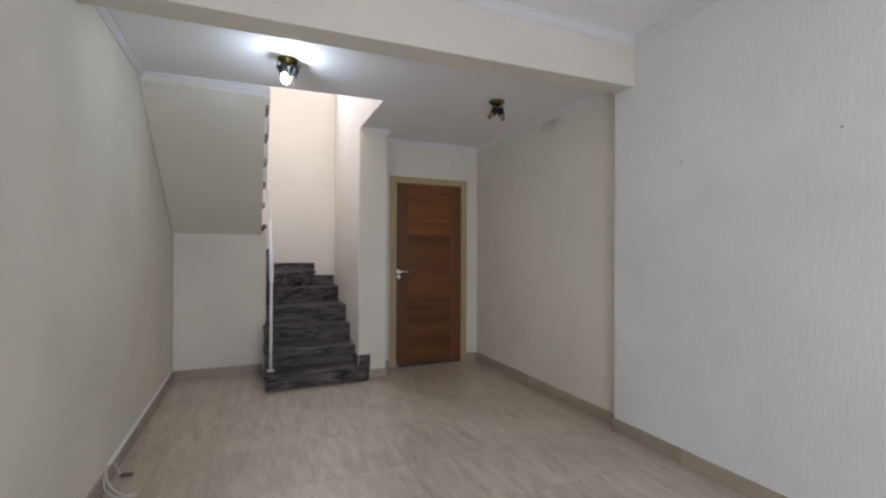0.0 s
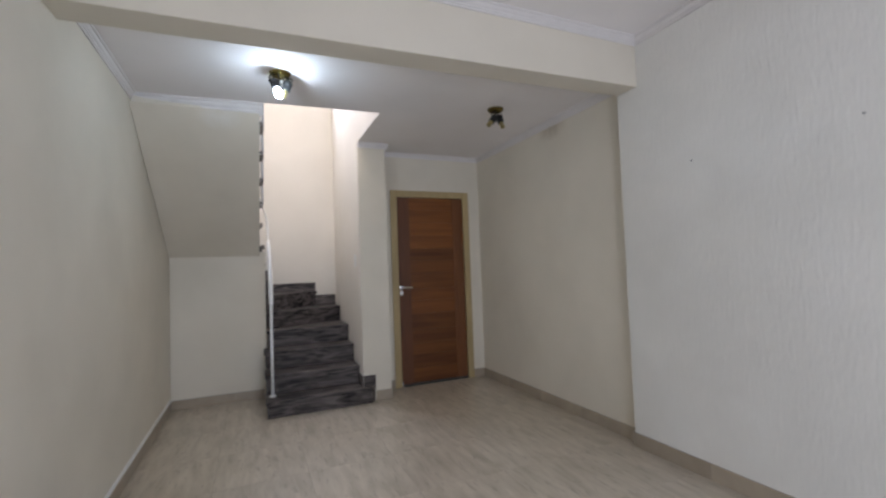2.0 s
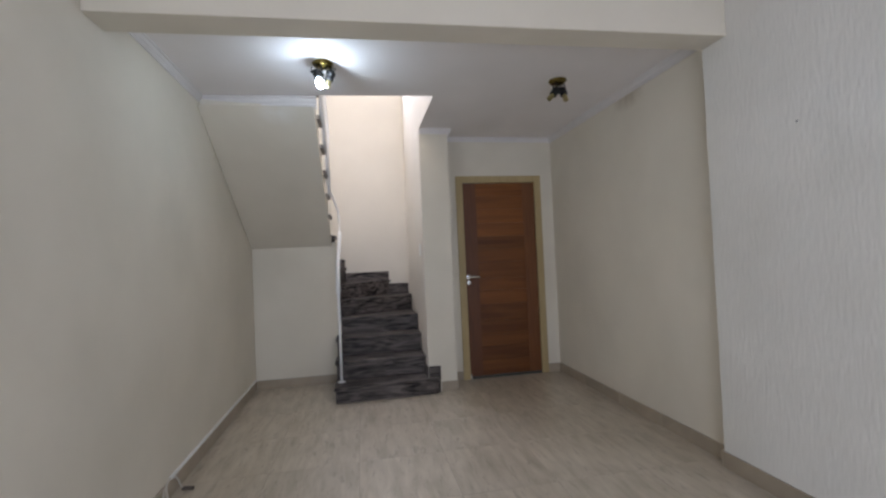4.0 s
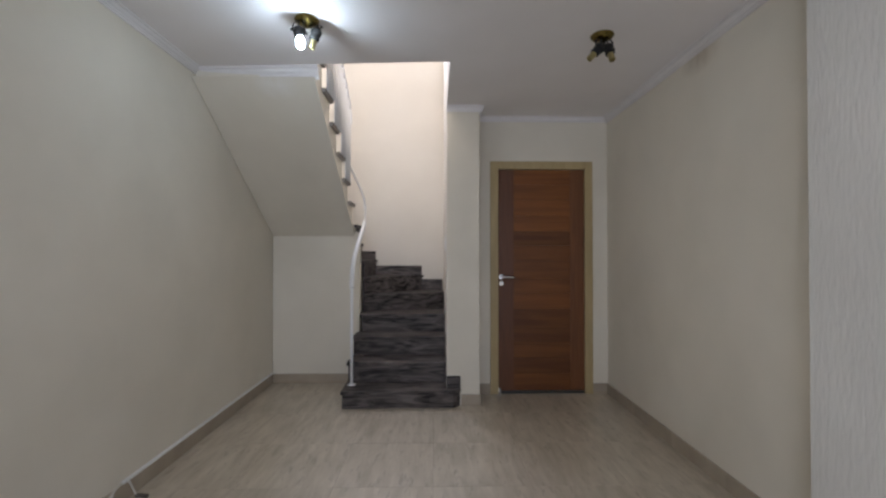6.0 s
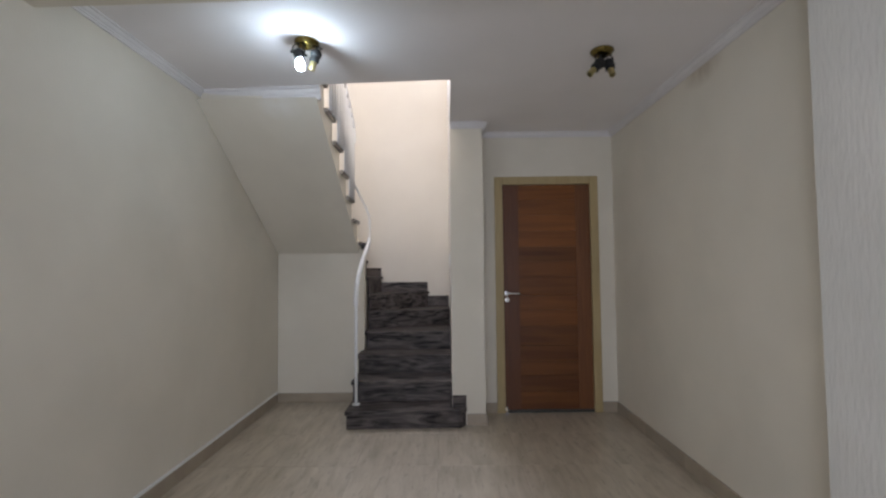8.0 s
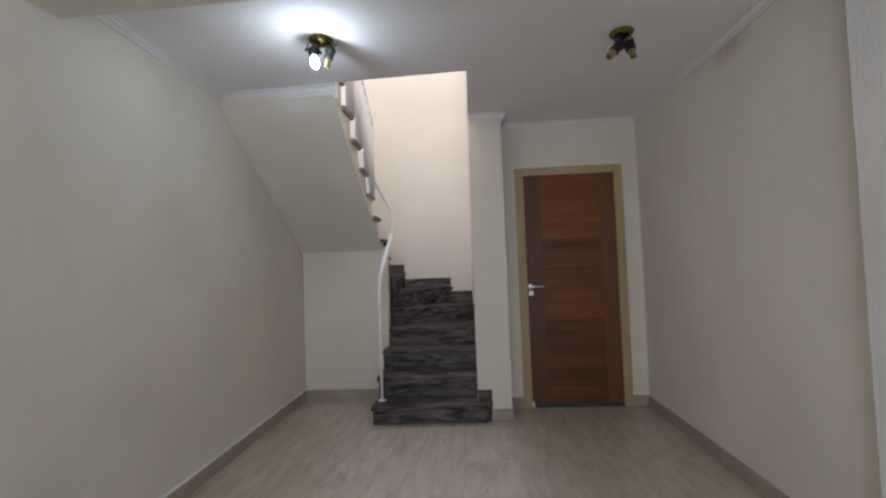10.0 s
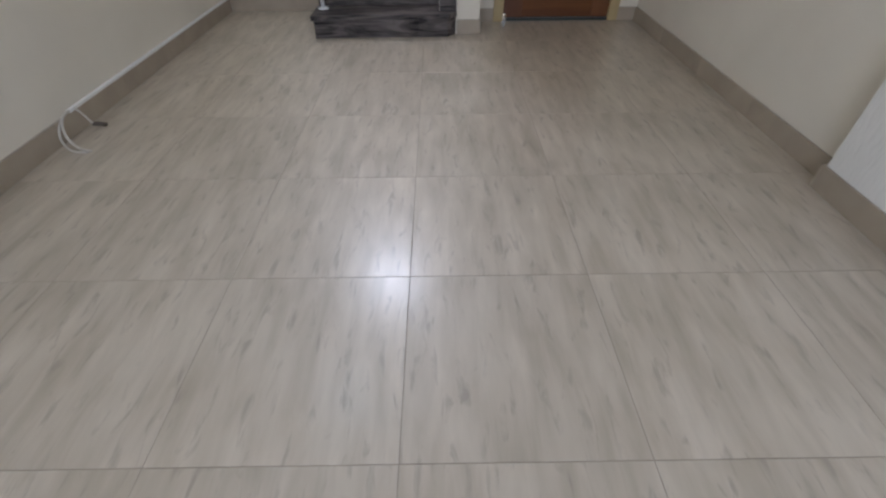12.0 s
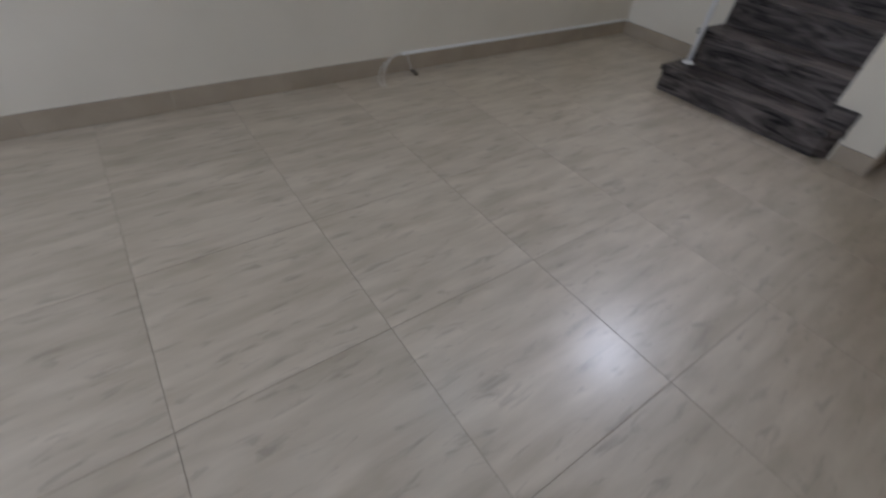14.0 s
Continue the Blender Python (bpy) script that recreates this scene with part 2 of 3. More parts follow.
def mesh_of(name, bm, material, bevel=0.0, smooth=False):
    if bevel:
        bmesh.ops.bevel(bm, geom=list(bm.edges), offset=bevel, segments=2, profile=0.6, affect="EDGES", clamp_overlap=True)
    bmesh.ops.recalc_face_normals(bm, faces=list(bm.faces))
    me = bpy.data.meshes.new(name)
    bm.to_mesh(me)
    bm.free()
    me.materials.append(material)
    if smooth:
        for p in me.polygons:
            p.use_smooth = len(p.vertices) < 5
    return me


def part(name, bm, material, parent, label="", bevel=0.0, smooth=False):
    ob = new(name, mesh_of(name, bm, material, bevel, smooth))
    ob.parent = parent
    return tagged(ob, label)


def setting(name, bm, material, label, category, bevel=0.0):
    return tagged(new(name, mesh_of(name, bm, material, bevel)), label, category, "", "structure")


def thing(name, label, category, at=(0, 0, 0), group=""):
    ob = new(name)
    ob.location = at
    return tagged(ob, label, category, group)


# ---- walls, beam and ceilings ----
setting("ground", boxes((-200, 200, -200, 200, -0.40, -0.30)), SOIL, "pale concrete ground outside the house", "ground")
setting("doorstep", boxes((X_COL1, X_FAR + T, Y_DOOR + T, 7.5, -0.3, -0.012)), SOIL, "pale concrete doorstep outside the entrance", "pavement")
setting("wall_west", boxes((-T, 0, Y_BACK - T, Y_WELL + T, -0.3, Z_ROOF)), PLASTER, "cream textured plaster wall, slightly stained", "wall")
setting("wall_east_near", boxes((X_NEAR, X_FAR + T, Y_BACK - T, Y_JOG, -0.3, Z_UP)), GRAFIATO, "white plaster wall with grooved vertical texture", "wall")
setting("wall_east_far", boxes((X_FAR, X_FAR + T, Y_JOG, Y_DOOR + T, -0.3, Z_UP)), DAMP, "cream plaster wall with a damp stain by the cornice", "wall")
# wall behind the walk, with the window that lights the room
WX0, WX1, WZ0, WZ1 = 0.4, 2.3, 0.1, 2.2
setting("wall_south", boxes((0, WX0, Y_BACK - T, Y_BACK, -0.3, Z_UP), (WX1, X_NEAR, Y_BACK - T, Y_BACK, -0.3, Z_UP),
                            (WX0, WX1, Y_BACK - T, Y_BACK, -0.3, WZ0), (WX0, WX1, Y_BACK - T, Y_BACK, WZ1, Z_UP)), PLASTER, "cream plaster wall with a wide window", "wall")
# door wall
DX0, DX1, DZ = 2.147, 3.103, 2.158
setting("wall_north", boxes((X_COL1, DX0, Y_DOOR, Y_DOOR + T, -0.3, Z_UP), (DX1, X_FAR, Y_DOOR, Y_DOOR + T, -0.3, Z_UP),
                            (DX0, DX1, Y_DOOR, Y_DOOR + T, DZ, Z_UP)), PLASTER, "cream plaster wall round the entrance door", "wall")
setting("wall_column", boxes((X_COL0 + 0.004, X_COL1, Y_COL, Y_WELL + T, -0.3, Z_CEIL)), PLASTER, "cream plaster wall end between stairs and door", "wall")
setting("wall_under_stair", prism([(Y_UNDER, 0.0), (Y_UNDER + 0.1, 0.0), (Y_UNDER + 0.1, 1.519), (Y_UNDER, 1.519)], "x", 0.005, 0.872), PLASTER, "cream plaster wall under the sloping stair", "wall")
# stair shaft
SX0, SX1, SZ0, SZ1 = 0.65, 1.25, 3.75, 4.35
setting("wall_stairwell_back", boxes((0, SX0, Y_WELL, Y_WELL + T, -0.3, Z_ROOF), (SX1, X_COL0 + T, Y_WELL, Y_WELL + T, -0.3, Z_ROOF),
                                     (SX0, SX1, Y_WELL, Y_WELL + T, -0.3, SZ0), (SX0, SX1, Y_WELL, Y_WELL + T, SZ1, Z_ROOF)), WELL, "pale warm cream stairwell wall", "wall")
setting("wall_stairwell_side", boxes((X_COL0, X_COL0 + 0.004, Y_COL + 0.012, Y_WELL, 0, Z_CEIL), (X_COL0, X_COL0 + 0.003, Y_OPEN, Y_WELL, Z_CEIL, Z_CEIL + 0.121), (X_COL0, X_COL0 + T, 0.6, Y_JOG, Z_UP + 0.103, Z_ROOF), (X_COL0, X_COL0 + T, Y_JOG, Y_WELL, Z_CEIL + 0.121, Z_ROOF)), WELL, "pale warm cream stairwell side wall", "wall")
setting("wall_landing", boxes((0, 0.25, 0.45, 0.6, Z_UP, Z_ROOF), (1.55, X_COL0 + T, 0.45, 0.6, Z_UP, Z_ROOF), (0.25, 1.55, 0.45, 0.6, Z_UP, 4.0), (0.25, 1.55, 0.45, 0.6, 5.2, Z_ROOF)), WELL, "cream wall of the upper landing", "wall")
setting("ceiling_landing", boxes((-T, X_COL0 + T, 0.45, Y_WELL + T, Z_ROOF, Z_ROOF + 0.1)), CEILING, "white ceiling of the upper landing", "ceiling")
setting("floor_landing", boxes((0, X_COL0, 0.6, Y_JOG, Z_UP + 0.002, Z_UP + 0.03), (0, X_COL0, Y_JOG, Y_OPEN - 0.01, Z_CEIL + 0.121, Z_UP + 0.03)), SKIRT, "beige tiled floor of the upper landing", "floor")
# ceilings
setting("ceiling_far", prism([(0, Y_JOG), (X_FAR, Y_JOG), (X_FAR, Y_DOOR), (X_COL0 + 0.003, Y_DOOR), (X_COL0 + 0.003, Y_OPEN), (0.85, 3.252), (0, 3.301)], "z", Z_CEIL, Z_CEIL + 0.12), CEILING, "white painted ceiling before the stairs", "ceiling")
setting("ceiling_near", boxes((0, X_NEAR, Y_BACK, Y_BEAM, Z_NEAR, Z_UP)), CEILING, "white painted ceiling of the near room", "ceiling")
setting("roof_slab", boxes((-T, X_FAR + T, Y_BACK - T, 0.45, Z_UP + 0.002, Z_UP + 0.1), (X_COL0 + T, X_FAR + T, 0.45, Y_DOOR + T, Z_UP + 0.002, Z_UP + 0.1)), SOIL, "concrete slab over the room", "roof")
setting("beam", prism([(0, Z_BEAM - 0.055), (X_NEAR, Z_BEAM), (X_NEAR, Z_UP), (0, Z_UP)], "y", Y_BEAM, Y_JOG), PLASTER, "cream plastered ceiling beam across the room", "beam", 0.006)


# ---- cornices ----
def cornice(name, a, b, inward, top, size=1.0):
    """White moulding from a to b (x, y) under a ceiling at height top; inward: the way off the wall."""
    prof = [(0, 0), (0.048, 0), (0.048, -0.011), (0.036, -0.012), (0.033, -0.022), (0.026, -0.031), (0.018, -0.036), (0.018, -0.046), (0.011, -0.048), (0.011, -0.062), (0, -0.062)]
    bm = bmesh.new()
    rows = [[bm.verts.new((e[0] + inward[0] * d, e[1] + inward[1] * d, top - 0.0005 + z)) for d, z in [(size * u, size * v) for u, v in prof]] for e in (a, b)]
    n = len(prof)
    bm.faces.new(rows[0])
    bm.faces.new(rows[1])
    for i in range(n):
        bm.faces.new((rows[0][i], rows[0][(i + 1) % n], rows[1][(i + 1) % n], rows[1][i]))
    return setting(name, bm, WHITE, "white moulded gypsum cornice under the ceiling", "cornice")


cornice("cornice_west_far", (0.0, Y_JOG), (0.0, 3.31), (1, 0), Z_CEIL, 0.8)
cornice("cornice_soffit", (0.0, 3.365), (0.842, 3.318), (0, -1), Z_CEIL, 1.33)
cornice("cornice_east_far", (X_FAR, Y_JOG), (X_FAR, Y_DOOR), (-1, 0), Z_CEIL, 0.85)
cornice("cornice_north", (X_COL1, Y_DOOR), (X_FAR, Y_DOOR), (0, -1), Z_CEIL, 0.72)
cornice("cornice_column", (X_COL0, Y_COL), (X_COL1 + 0.03, Y_COL), (0, -1), Z_CEIL, 0.8)
cornice("cornice_column_side", (X_COL1, Y_COL), (X_COL1, Y_DOOR), (1, 0), Z_CEIL)
cornice("cornice_beam", (0.0, Y_BEAM), (X_NEAR, Y_BEAM), (0, -1), Z_NEAR, 0.85)
cornice("cornice_east_near", (X_NEAR, Y_BACK), (X_NEAR, Y_BEAM), (-1, 0), Z_NEAR, 0.85)
cornice("cornice_west_near", (0.0, Y_BACK), (0.0, Y_BEAM), (1, 0), Z_NEAR, 0.85)
cornice("cornice_south", (0.0, Y_BACK), (X_NEAR, Y_BACK), (0, 1), Z_NEAR, 0.85)


# ---- windows that bring the daylight ----
def window(name, x0, x1, y, z0, z1, label):
    w = thing(name, label, "window", (x0, y, z0))
    w["kind"] = "structure"
    def local(*d):
        return boxes(*[(a - x0, b - x0, c, e, f - z0, g - z0) for a, b, c, e, f, g in d])
    part("window_frame", local((x0, x0 + 0.04, -0.03, 0.03, z0, z1), (x1 - 0.04, x1, -0.03, 0.03, z0, z1), (x0 + 0.04, x1 - 0.04, -0.03, 0.03, z0, z0 + 0.04), (x0 + 0.04, x1 - 0.04, -0.03, 0.03, z1 - 0.04, z1)), PLASTIC, w)
    pane = part("pane", local((x0 + 0.04, x1 - 0.04, -0.003, 0.003, z0 + 0.04, z1 - 0.04)), GLASS, w)
    pane.visible_shadow = False
    return w


window("window_1", WX0, WX1, Y_BACK - 0.1, WZ0, WZ1, "wide white framed window at the end of the room")
window("window_2", SX0, SX1, Y_WELL + 0.1, SZ0, SZ1, "small white framed window high in the stairwell")
# this one is unseen and made up, to house the stairwell's fill lamp
window("added_window", 0.25, 1.55, 0.5, 4.0, 5.2, "unseen white framed window added to light the stairwell")

# ---- entrance door ----
LX0, LX1, LZ1 = 2.218, 3.034, 2.083
frame_ob = thing("door_frame", "ochre painted wooden door frame round the entrance door", "door frame", (DX0, Y_DOOR, 0))
frame_ob["kind"] = "structure"
W, H = DX1 - DX0, DZ
part("jamb", boxes((0, LX0 - DX0 + 0.004, -0.015, T, 0, H)), FRAME, frame_ob, bevel=0.004)
part("jamb", boxes((LX1 - DX0 - 0.004, W, -0.015, T, 0, H)), FRAME, frame_ob, bevel=0.004)
part("head", boxes((LX0 - DX0 + 0.004, LX1 - DX0 - 0.004, -0.014, T, LZ1 + 0.004, H)), FRAME, frame_ob, bevel=0.004)
part("threshold", boxes((LX0 - DX0 + 0.03, LX1 - DX0 - 0.004, 0.0, T, 0.0, 0.022)), SILL, frame_ob, "dark granite threshold")
# no real part: white strip added so the gap shows bright like leaking daylight
part("sill", boxes((LX0 - DX0 + 0.004, LX0 - DX0 + 0.03, 0.05, T, 0.0, 0.003)), WHITE, frame_ob, "white strip added in the door gap for leaking daylight")
door = thing("door_1", "closed brown wooden entrance door with horizontal planks", "door", (LX0, Y_DOOR, 0))
door["kind"] = "structure"
LW, Y0, Y1 = LX1 - LX0, 0.012, 0.047
Z0 = 0.0235
part("stile", boxes((0.006, 0.03, Y0, Y1, Z0 + 0.026, LZ1), (0.03, 0.15, Y0, Y1, Z0, LZ1)), STILE, door, "darker wooden stile", bevel=0.002)
part("stile", boxes((LW - 0.135, LW - 0.004, Y0, Y1, Z0, LZ1)), STILE_PALE, door, "upright wooden stile", bevel=0.002)
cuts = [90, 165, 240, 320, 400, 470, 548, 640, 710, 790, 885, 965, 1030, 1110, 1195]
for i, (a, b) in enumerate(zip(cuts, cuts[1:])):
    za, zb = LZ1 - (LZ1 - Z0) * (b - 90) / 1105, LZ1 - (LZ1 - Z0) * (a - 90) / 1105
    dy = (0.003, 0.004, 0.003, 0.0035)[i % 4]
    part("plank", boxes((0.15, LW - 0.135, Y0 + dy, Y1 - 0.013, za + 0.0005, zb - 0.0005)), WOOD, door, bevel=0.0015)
part("back_panel", boxes((0.148, LW - 0.133, Y1 - 0.012, Y1 + 0.002, Z0 + 0.002, LZ1)), STILE, door)
plate = part("handle_rose", lathe([(0, 0), (0.026, 0), (0.026, 0.006), (0.022, 0.01), (0.0, 0.01)], pose(0.032, Y0, 1.081, 90)), CHROME, door, "chrome handle rose", smooth=False)
part("lever", tube(smooth_line([(0.032, Y0, 1.081), (0.032, Y0 - 0.045, 1.081), (0.044, Y0 - 0.056, 1.081), (0.09, Y0 - 0.056, 1.081), (0.147, Y0 - 0.05, 1.079)], 4), 0.011), CHROME, plate, "chrome lever", smooth=True)
key = part("key_rose", lathe([(0, 0), (0.024, 0), (0.024, 0.005), (0.02, 0.008), (0.0, 0.008)], pose(0.034, Y0, 1.022, 90)), CHROME, door, "chrome keyhole rose")
part("keyhole", boxes((0.0315, 0.0365, Y0 - 0.0095, Y0 - 0.007, 1.01, 1.032)), BLACK, key)

# ---- stairs ----
RISE = 0.1795
top = lambda k: 0.15 + RISE * (k - 1) if k < 10 else 1.787 + 0.176 * (k - 10)
stair = thing("staircase", "dark veined stone staircase turning back over itself", "staircase", (X_STAIR, 4.0, 0))
OX, OY = X_STAIR, 4.0
SLAB = 0.03
RUN_Y = {1: 4.0, 2: 4.255, 3: 4.515, 4: 4.77}
XR = X_COL0


def shifted(bm):
    bmesh.ops.translate(bm, verts=list(bm.verts), vec=(-OX, -OY, 0))
    return bm


def tread(points, z):
    part("tread", shifted(prism(points, "z", z - SLAB, z)), STONE, stair, bevel=0.004)


def riser(a, b, z0, z1, thick=0.02):
    """An upright slab from a to b, standing behind that line."""
    a, b = Vector(a), Vector(b)
    n = Vector((-(b - a).y, (b - a).x)).normalized() * thick
    part("riser", shifted(prism([tuple(a), tuple(b), tuple(b + n), tuple(a + n)], "z", z0, z1)), STONE, stair)


# lower flight
N = 0.018
tread([(X_STAIR - 0.012, 4.0 - N), (1.80, 4.0), (1.856, Y_COL - 0.004), (XR, Y_COL - 0.004), (XR, 4.30), (X_STAIR - 0.012, 4.30)], top(1))
part("riser", shifted(prism([(X_STAIR, 4.0), (1.79, 4.012), (1.848, Y_COL - 0.004), (XR - 0.003, Y_COL - 0.004), (XR - 0.003, 4.28), (X_STAIR, 4.28)], "z", 0, top(1) - SLAB)), STONE, stair)
for k in (2, 3):
    y, y2 = RUN_Y[k], RUN_Y[k + 1]
    tread([(X_STAIR - 0.012, y - N), (XR - 0.002, y - N), (XR - 0.002, y2 + 0.03), (X_STAIR - 0.012, y2 + 0.03)], top(k))
    part("riser", shifted(prism([(X_STAIR, y), (XR - 0.003, y), (XR - 0.003, y2 + 0.02), (X_STAIR, y2 + 0.02)], "z", 0.0 if k == 2 else top(2), top(k) - SLAB)), STONE, stair)
# winders about the wall end
P5, P6, P7 = (0.88, 4.95), (0.88, 4.99), (0.875, 5.02)
E5, E6, E7 = (XR - 0.003, 5.27), (1.475, Y_WELL - 0.003), (0.93, Y_WELL - 0.003)
XL = 0.874
corner = (XR - 0.003, Y_WELL - 0.003)
riser((XL + 0.02, RUN_Y[4]), (XR - 0.003, RUN_Y[4]), top(3), top(4) - SLAB)
tread([(XL, RUN_Y[4] - N), (XR - 0.003, RUN_Y[4] - N), (XR - 0.003, 5.30), (XL, 4.98)], top(4))
riser(P5, E5, top(4), top(5) - SLAB)
tread([(0.88, 4.93), (XR - 0.003, 5.25), corner, (1.445, Y_WELL - 0.003), (0.88, 5.02)], top(5))
riser(P6, E6, top(5), top(6) - SLAB)
tread([(0.88, 4.97), (1.50, Y_WELL - 0.003), (0.90, Y_WELL - 0.003), (0.875, 5.05)], top(6))
riser(P7, E7, top(6), top(7) - SLAB)
tread([(0.878, 5.0), (0.95, Y_WELL - 0.003), (0.40, Y_WELL - 0.003), (0.85, 4.95)], top(7))
riser((0.86, 4.95), (0.42, Y_WELL - 0.003), top(7), top(8) - SLAB)
tread([(0.88, 4.93), (0.44, Y_WELL - 0.003), (0.003, Y_WELL - 0.003), (0.003, 5.12), (0.87, 4.86)], top(8))
riser((0.85, 4.9), (0.003, 5.14), top(8), top(9) - SLAB)
tread([(0.875, 4.93), (0.003, 5.17), (0.003, 4.86), (0.835, 4.86), (0.835, 4.64), (0.868, 4.64)], top(9))
# upper flight
NOSE = [4.645 - 0.2345 * i for i in range(7)]
for i, y in enumerate(NOSE):
    k = 10 + i
    riser((0.815, y - 0.01), (0.003, y - 0.01), top(k - 1) if i else 1.62, top(k) - SLAB, 0.012)
    y_end = NOSE[i + 1] - 0.012 if i < 6 else Y_OPEN - 0.01
    slab = part("tread", shifted(prism([(0.848, y), (0.003, y), (0.003, y_end), (0.848, y_end)], "z", top(k) - 0.011, top(k))), STONE, stair, bevel=0.003)
    # lower layer of the slab, coloured pale for the daylight that reaches it
    part("underside", shifted(prism([(0.846, y - 0.002), (0.003, y - 0.002), (0.003, y_end), (0.846, y_end)], "z", top(k) - SLAB, top(k) - 0.011)), STONE_LIT, slab, "stone underside with its daylight put into the colour")
# stone skirting on the walls of the flight
part("skirting", shifted(boxes((XR - 0.015, XR - 0.003, Y_COL, RUN_Y[2] - N - 0.002, top(1), top(1) + 0.1))), STONE, stair)
part("skirting", shifted(boxes((XR + 0.002, 1.852, Y_COL - 0.016, Y_COL - 0.002, top(1), top(1) + 0.1))), STONE, stair)
part("skirting", shifted(boxes((1.475, XR - 0.014, Y_WELL - 0.014, Y_WELL - 0.002, top(5), top(5) + 0.13))), STONE, stair)
part("skirting", shifted(boxes((0.93, 1.475, Y_WELL - 0.014, Y_WELL - 0.002, top(6), top(6) + 0.11))), STONE, stair)
part("skirting", shifted(boxes((0.45, 0.93, Y_WELL - 0.014, Y_WELL - 0.002, top(7), top(7) + 0.1))), STONE, stair)
# white body of the upper flight, with its sloping underside
pts = [(Y_UNDER - 0.001, 1.477), (3.257, 2.487), (3.317, 2.4875), (3.317, top(15) - SLAB)]
for i in range(5, -1, -1):
    y = NOSE[i] - 0.023
    pts += [(y, top(10 + i) - SLAB), (y, top(9 + i) - SLAB)]
pts = pts[:-1] + [(NOSE[0] - 0.023, 1.60), (Y_UNDER + 0.1, 1.60), (Y_UNDER + 0.1, 1.521), (Y_UNDER - 0.001, 1.521)]
body = prism(pts, "x", 0.005, 0.822)
setting("stair_soffit", body, SOFFIT, "cream plastered underside and side of the upper stair flight", "stair soffit")

# ---- stair railing ----
RX, RY = 0.905, 4.17
rail = thing("stair_railing", "white painted iron stair railing with a curved handrail", "railing", (RX, RY, top(1)))


def rail_part(name, bm, label="", smooth=True):
    bmesh.ops.translate(bm, verts=list(bm.verts), vec=(-RX, -RY, -top(1)))
    part(name, bm, IRON, rail, label, smooth=smooth)


rail_part("base_plate", lathe([(0, 0), (0.036, 0), (0.036, 0.006), (0.014, 0.01), (0, 0.01)], pose(RX, RY, top(1))), smooth=False)
rail_part("post", tube([(RX, RY, top(1)), (RX, RY, 1.06)], 0.0135))
rail_part("handrail", tube(smooth_line([(RX, 4.163, 1.0), (RX, 4.168, 1.06), (RX, 4.20, 1.15), (RX, 4.275, 1.252), (0.907, 4.48, 1.40), (0.91, 4.74, 1.555), (0.91, 4.82, 1.62)]), 0.021, 0.026))
rail_part("winding_strip", tube(smooth_line([(0.91, 4.80, 1.60), (0.909, 4.86, 1.68), (0.905, 4.875, 1.78), (0.897, 4.86, 1.88), (0.868, 4.80, 1.97), (0.835, 4.70, 2.06), (0.803, 4.58, 2.16), (0.79, 4.48, 2.23)]), 0.0085, 0.016), "narrow white iron strip turning up to the upper flight")
HAND = [(0.85, 4.39, 2.50), (0.85, 4.36, 2.60), (0.85, 4.30, 2.68), (0.85, 3.98, 2.905), (0.85, 3.05, 3.56)]
rail_part("upper_handrail", tube(smooth_line(HAND), 0.015, 0.022))
for i in range(15):
    y = 4.34 - 0.082 * i
    k = sum(1 for q in NOSE if q >= y)
    rail_part("baluster", tube([(0.85, y, top(9 + k) - 0.01), (0.85, y, 2.645 + (4.34 - y) * 0.705)], 0.0105, n=8))

# ---- ceiling spotlights ----
def spotlight(at, label, heads):
    s = thing("ceiling_spotlight", label, "ceiling lamp", at, "ceiling spotlights")
    part("canopy", lathe([(0, 0), (0.064, 0), (0.067, -0.004), (0.066, -0.010), (0.06, -0.013), (0.056, -0.022), (0.042, -0.030), (0.02, -0.034), (0.012, -0.042), (0, -0.044)]), BRASS, s, "round brass canopy", smooth=True)
    for (ax, ay, drop), (dx, dy, dz), lit in heads:
        d = Vector((dx, dy, dz)).normalized()
        a = Vector((ax, ay, -0.02))
        b = a + Vector((0, 0, -drop))
        part("arm", tube([a, b + Vector((0, 0, 0.004)), b + d * 0.015], 0.010), BLACK, s, "black swivel arm", smooth=True)
        m = Matrix.Translation(b) @ d.to_track_quat("Z", "Y").to_matrix().to_4x4()
        head = part("socket", lathe([(0, -0.01), (0.018, -0.01), (0.025, -0.002), (0.03, 0.005), (0.03, 0.022), (0.025, 0.027), (0.027, 0.056), (0.022, 0.06), (0, 0.06)], m), BLACK, s, "black lamp socket", smooth=False)
        for side in (-1, 1):
            foot = m @ Vector((side * 0.034, 0, 0.014))
            part("yoke", tube([a + Vector((side * 0.012, 0, 0)), a + Vector((side * 0.03, 0, -drop * 0.45)), foot], 0.005, 0.003, 8), BLACK, s, "black swivel yoke", smooth=True)
            screw = lathe([(0, 0), (0.0045, 0), (0.0045, 0.008), (0.007, 0.009), (0.007, 0.015), (0, 0.015)], m @ pose(side * 0.029, 0, 0.014, 0, side * 90), 10)
            part("screw", screw, BLACK, head, smooth=False)
        if lit:
            part("bulb", lathe([(0.012, 0.055), (0.016, 0.064), (0.0205, 0.08), (0.022, 0.098), (0.018, 0.116), (0.010, 0.126), (0, 0.129)], m), BULB, head, "lit white bulb", smooth=True)
        else:
            part("brass_sleeve", lathe([(0.0, 0.055), (0.0175, 0.055), (0.0185, 0.104), (0.0165, 0.104), (0.015, 0.063), (0, 0.063)], m), SLEEVE, head, "pale brass sleeve without bulb", smooth=False)
    return s


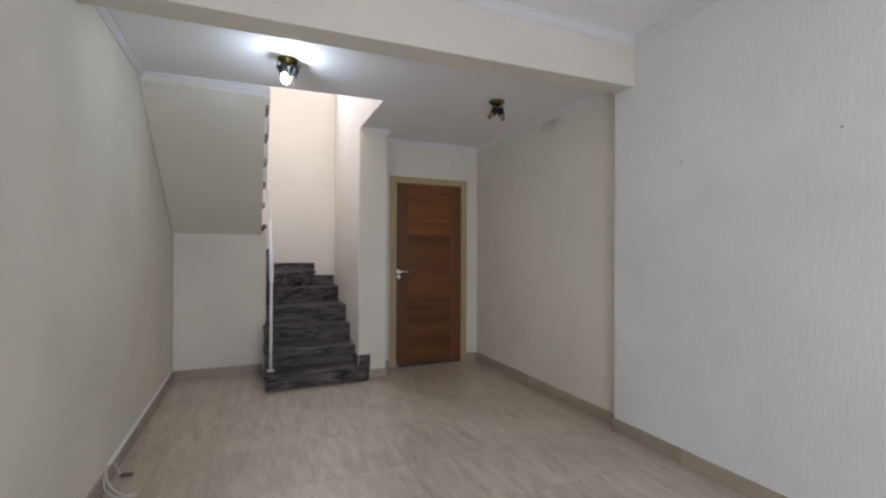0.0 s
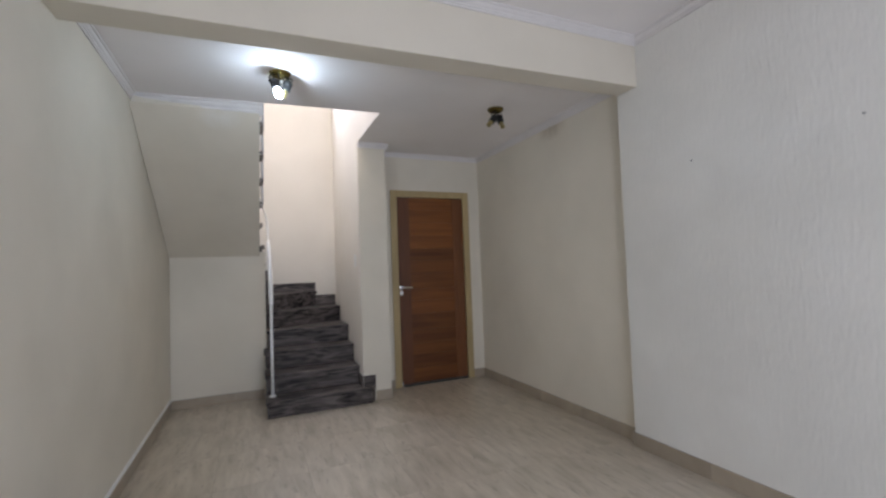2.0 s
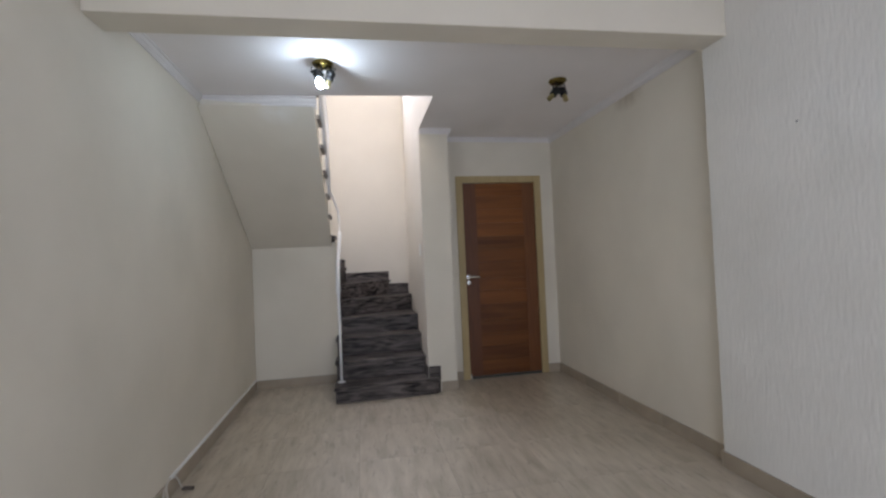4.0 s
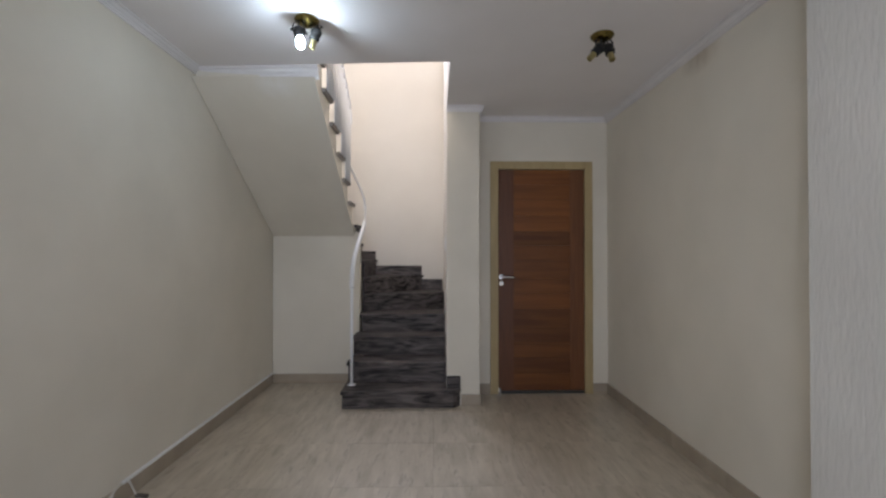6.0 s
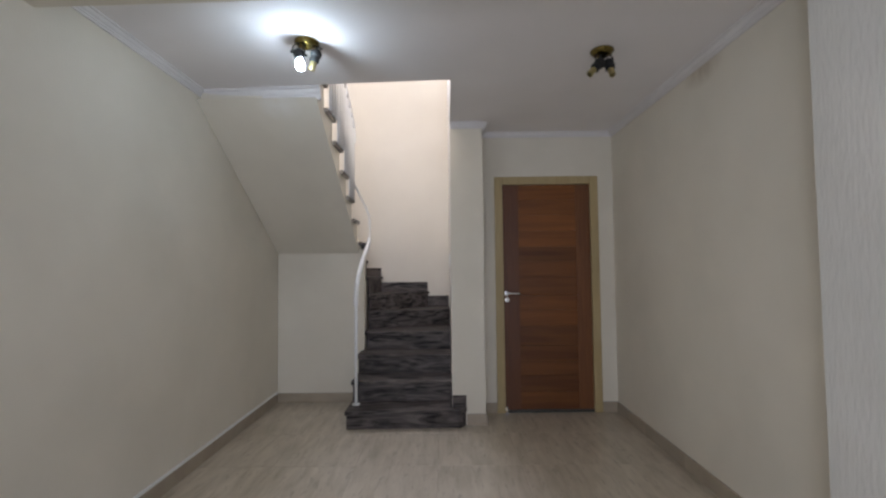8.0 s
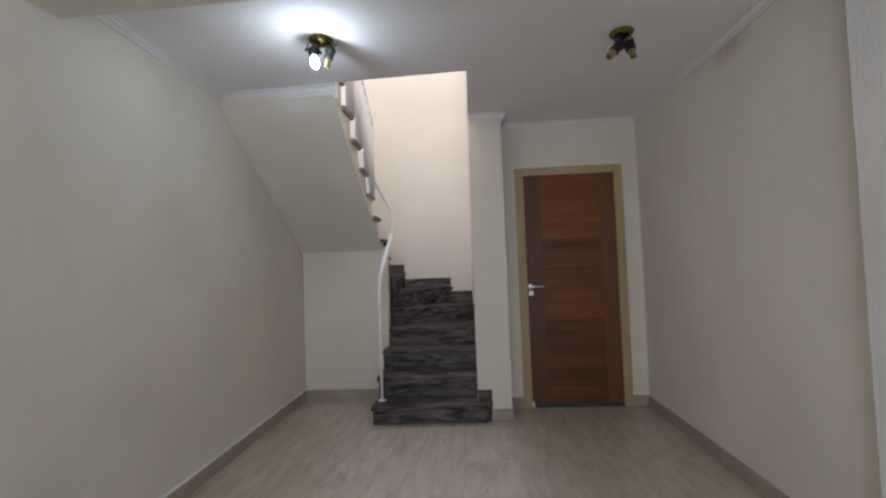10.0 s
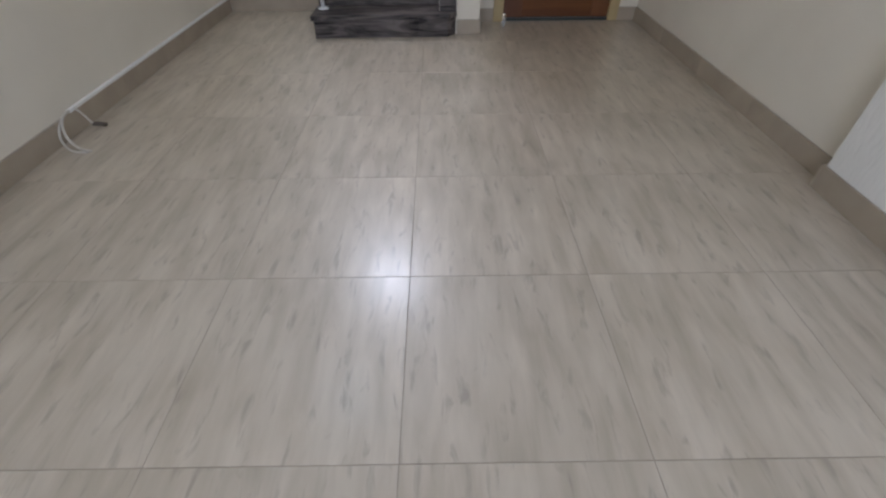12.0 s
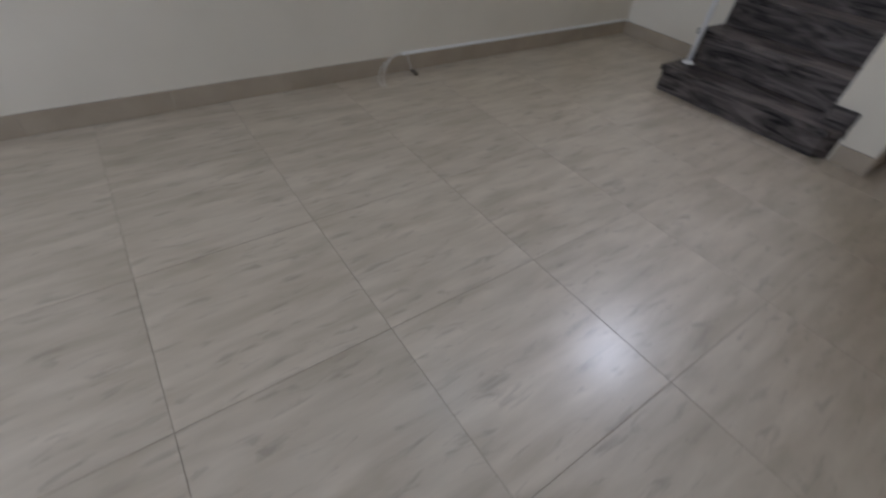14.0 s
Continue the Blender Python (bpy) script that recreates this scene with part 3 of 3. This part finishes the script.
spotlight((0.939, 2.690, Z_CEIL), "brass ceiling spotlight with one lit bulb", [((-0.036, -0.03, 0.05), (0.22, -0.34, -1), True), ((0.05, 0.016, 0.03), (-0.3, 0.0, -1), False)])
spotlight((2.610, 2.83, Z_CEIL), "brass ceiling spotlight with two empty sockets", [((-0.014, -0.015, 0.056), (-0.8, -0.1, -0.85), False), ((0.036, 0.012, 0.04), (0.12, -0.35, -0.9), False)])

# ---- switch, wall marks ----
sw = thing("light_switch", "white plastic light switch on the stairwell wall", "switch", (X_COL0, 4.295, 1.39))
part("plate", boxes((-0.009, -0.0005, -0.038, 0.038, -0.06, 0.06)), PLASTIC, sw, bevel=0.003)
part("rocker", boxes((-0.013, -0.009, -0.012, 0.012, -0.02, 0.02)), PLASTIC, sw, bevel=0.001)
for y, z in ((1.547, 1.870), (0.732, 1.880)):
    mk = tagged(new("wall_plug", mesh_of("wall_plug", lathe([(0, 0), (0.006, 0), (0.005, 0.002), (0.002, 0.003), (0.0015, 0.006), (0, 0.006)], pose(X_NEAR, y, z, 0, -90), 12), MARK)), "small grey plastic plug set in white plaster", "wall plug", "wall plugs")

# ---- cable along the skirting ----
BH = 0.094
CY = 2.625
trunk = tagged(new("cable_trunking", mesh_of("cable_trunking", boxes((0.0005, 0.018, CY, Y_UNDER - 0.014, BH + 0.001, BH + 0.016)), PLASTIC, 0.003)), "white plastic cable trunking lying on the skirting", "cable trunking")
cable = thing("cable", "loose off-white cable ends with a dark connector", "cable", (0.02, CY, BH))


def local_line(points):
    return [q - Vector((0.02, CY, BH)) for q in points]


def cord(points, r, mat, name, label=""):
    part(name, tube(local_line(smooth_line(points)), r, n=8), mat, cable, label, smooth=True)


cord([(0.012, 2.65, 0.102), (0.012, 2.60, 0.104), (0.018, 2.55, 0.085), (0.05, 2.49, 0.045), (0.11, 2.45, 0.01), (0.175, 2.43, 0.006)], 0.0052, CORD, "wire")
cord([(0.012, 2.65, 0.106), (0.011, 2.585, 0.102), (0.016, 2.52, 0.072), (0.035, 2.47, 0.035), (0.09, 2.43, 0.008), (0.165, 2.415, 0.006)], 0.0046, CORD, "wire")
cord([(0.015, 2.66, 0.104), (0.035, 2.655, 0.085), (0.048, 2.665, 0.04), (0.055, 2.672, 0.016)], 0.0044, CORD, "wire")
part("connector", tube(local_line([Vector((0.05, 2.674, 0.015)), Vector((0.072, 2.676, 0.015)), Vector((0.112, 2.668, 0.014))]), 0.013, 0.010), DARK, cable, "dark connector")

# ---- skirting tiles ----
base = thing("baseboard", "beige tile skirting along the walls", "baseboard")
base["kind"] = "structure"


def skirting(a, b, out):
    """Tiles 0.558 long from a to b (x, y), standing out by 12 mm the way out."""
    a, b, o = Vector(a), Vector(b), Vector(out) * 0.012
    d = b - a
    n = max(1, math.ceil(d.length / 0.558 - 0.02))
    u = d.normalized()
    for i in range(n):
        p, q = a + u * (0.558 * i + 0.0008), a + u * (min(0.558 * (i + 1), d.length) - 0.0008)
        part("skirting_tile", prism([tuple(p), tuple(q), tuple(q + o), tuple(p + o)], "z", 0.001, BH), SKIRT, base)


skirting((0, Y_UNDER), (0, Y_BACK), (1, 0))
skirting((0.012, Y_UNDER), (0.845, Y_UNDER), (0, -1))
skirting((1.856, Y_COL), (X_COL1, Y_COL), (0, -1))
skirting((X_COL1, Y_COL - 0.012), (X_COL1, Y_DOOR), (1, 0))
skirting((X_COL1 + 0.012, Y_DOOR), (DX0, Y_DOOR), (0, -1))
skirting((DX1, Y_DOOR), (X_FAR, Y_DOOR), (0, -1))
skirting((X_FAR, Y_DOOR - 0.012), (X_FAR, Y_JOG), (-1, 0))
skirting((X_FAR - 0.012, Y_JOG), (X_NEAR - 0.012, Y_JOG), (0, 1))
skirting((X_NEAR, Y_JOG), (X_NEAR, Y_BACK), (-1, 0))

# ---- floor tiles ----
floor = setting("floor", boxes((0, X_FAR, Y_BACK, Y_DOOR + T, -0.3, -0.0012), (0, X_COL0, Y_DOOR + T, Y_UNDER + 0.1, -0.3, -0.0012)), GROUT, "glossy beige travertine-look tiled floor", "floor")
TX, TY, TX0, TY0 = 0.555, 0.566, -0.04, 1.630
shared = {}
for i in range(6):
    for j in range(-7, 6):
        x0, x1 = max(0.0, TX0 + TX * i), min(X_FAR, TX0 + TX * (i + 1))
        y0, y1 = max(Y_BACK, TY0 + TY * j), min(Y_UNDER + 0.05 if i < 3 else Y_DOOR + 0.03, TY0 + TY * (j + 1))
        if y1 - y0 < 0.02 or x1 - x0 < 0.02:
            continue
        w, l = round(x1 - x0 - 0.002, 4), round(y1 - y0 - 0.002, 4)
        if (w, l) not in shared:
            shared[(w, l)] = mesh_of("floor_tile", boxes((-w / 2, w / 2, -l / 2, l / 2, -0.0095, 0.0)), TILE, 0.0007)
        tile = new("floor_tile", shared[(w, l)])
        tile.location = ((x0 + x1) / 2, (y0 + y1) / 2, 0.0)
        tile.parent = floor
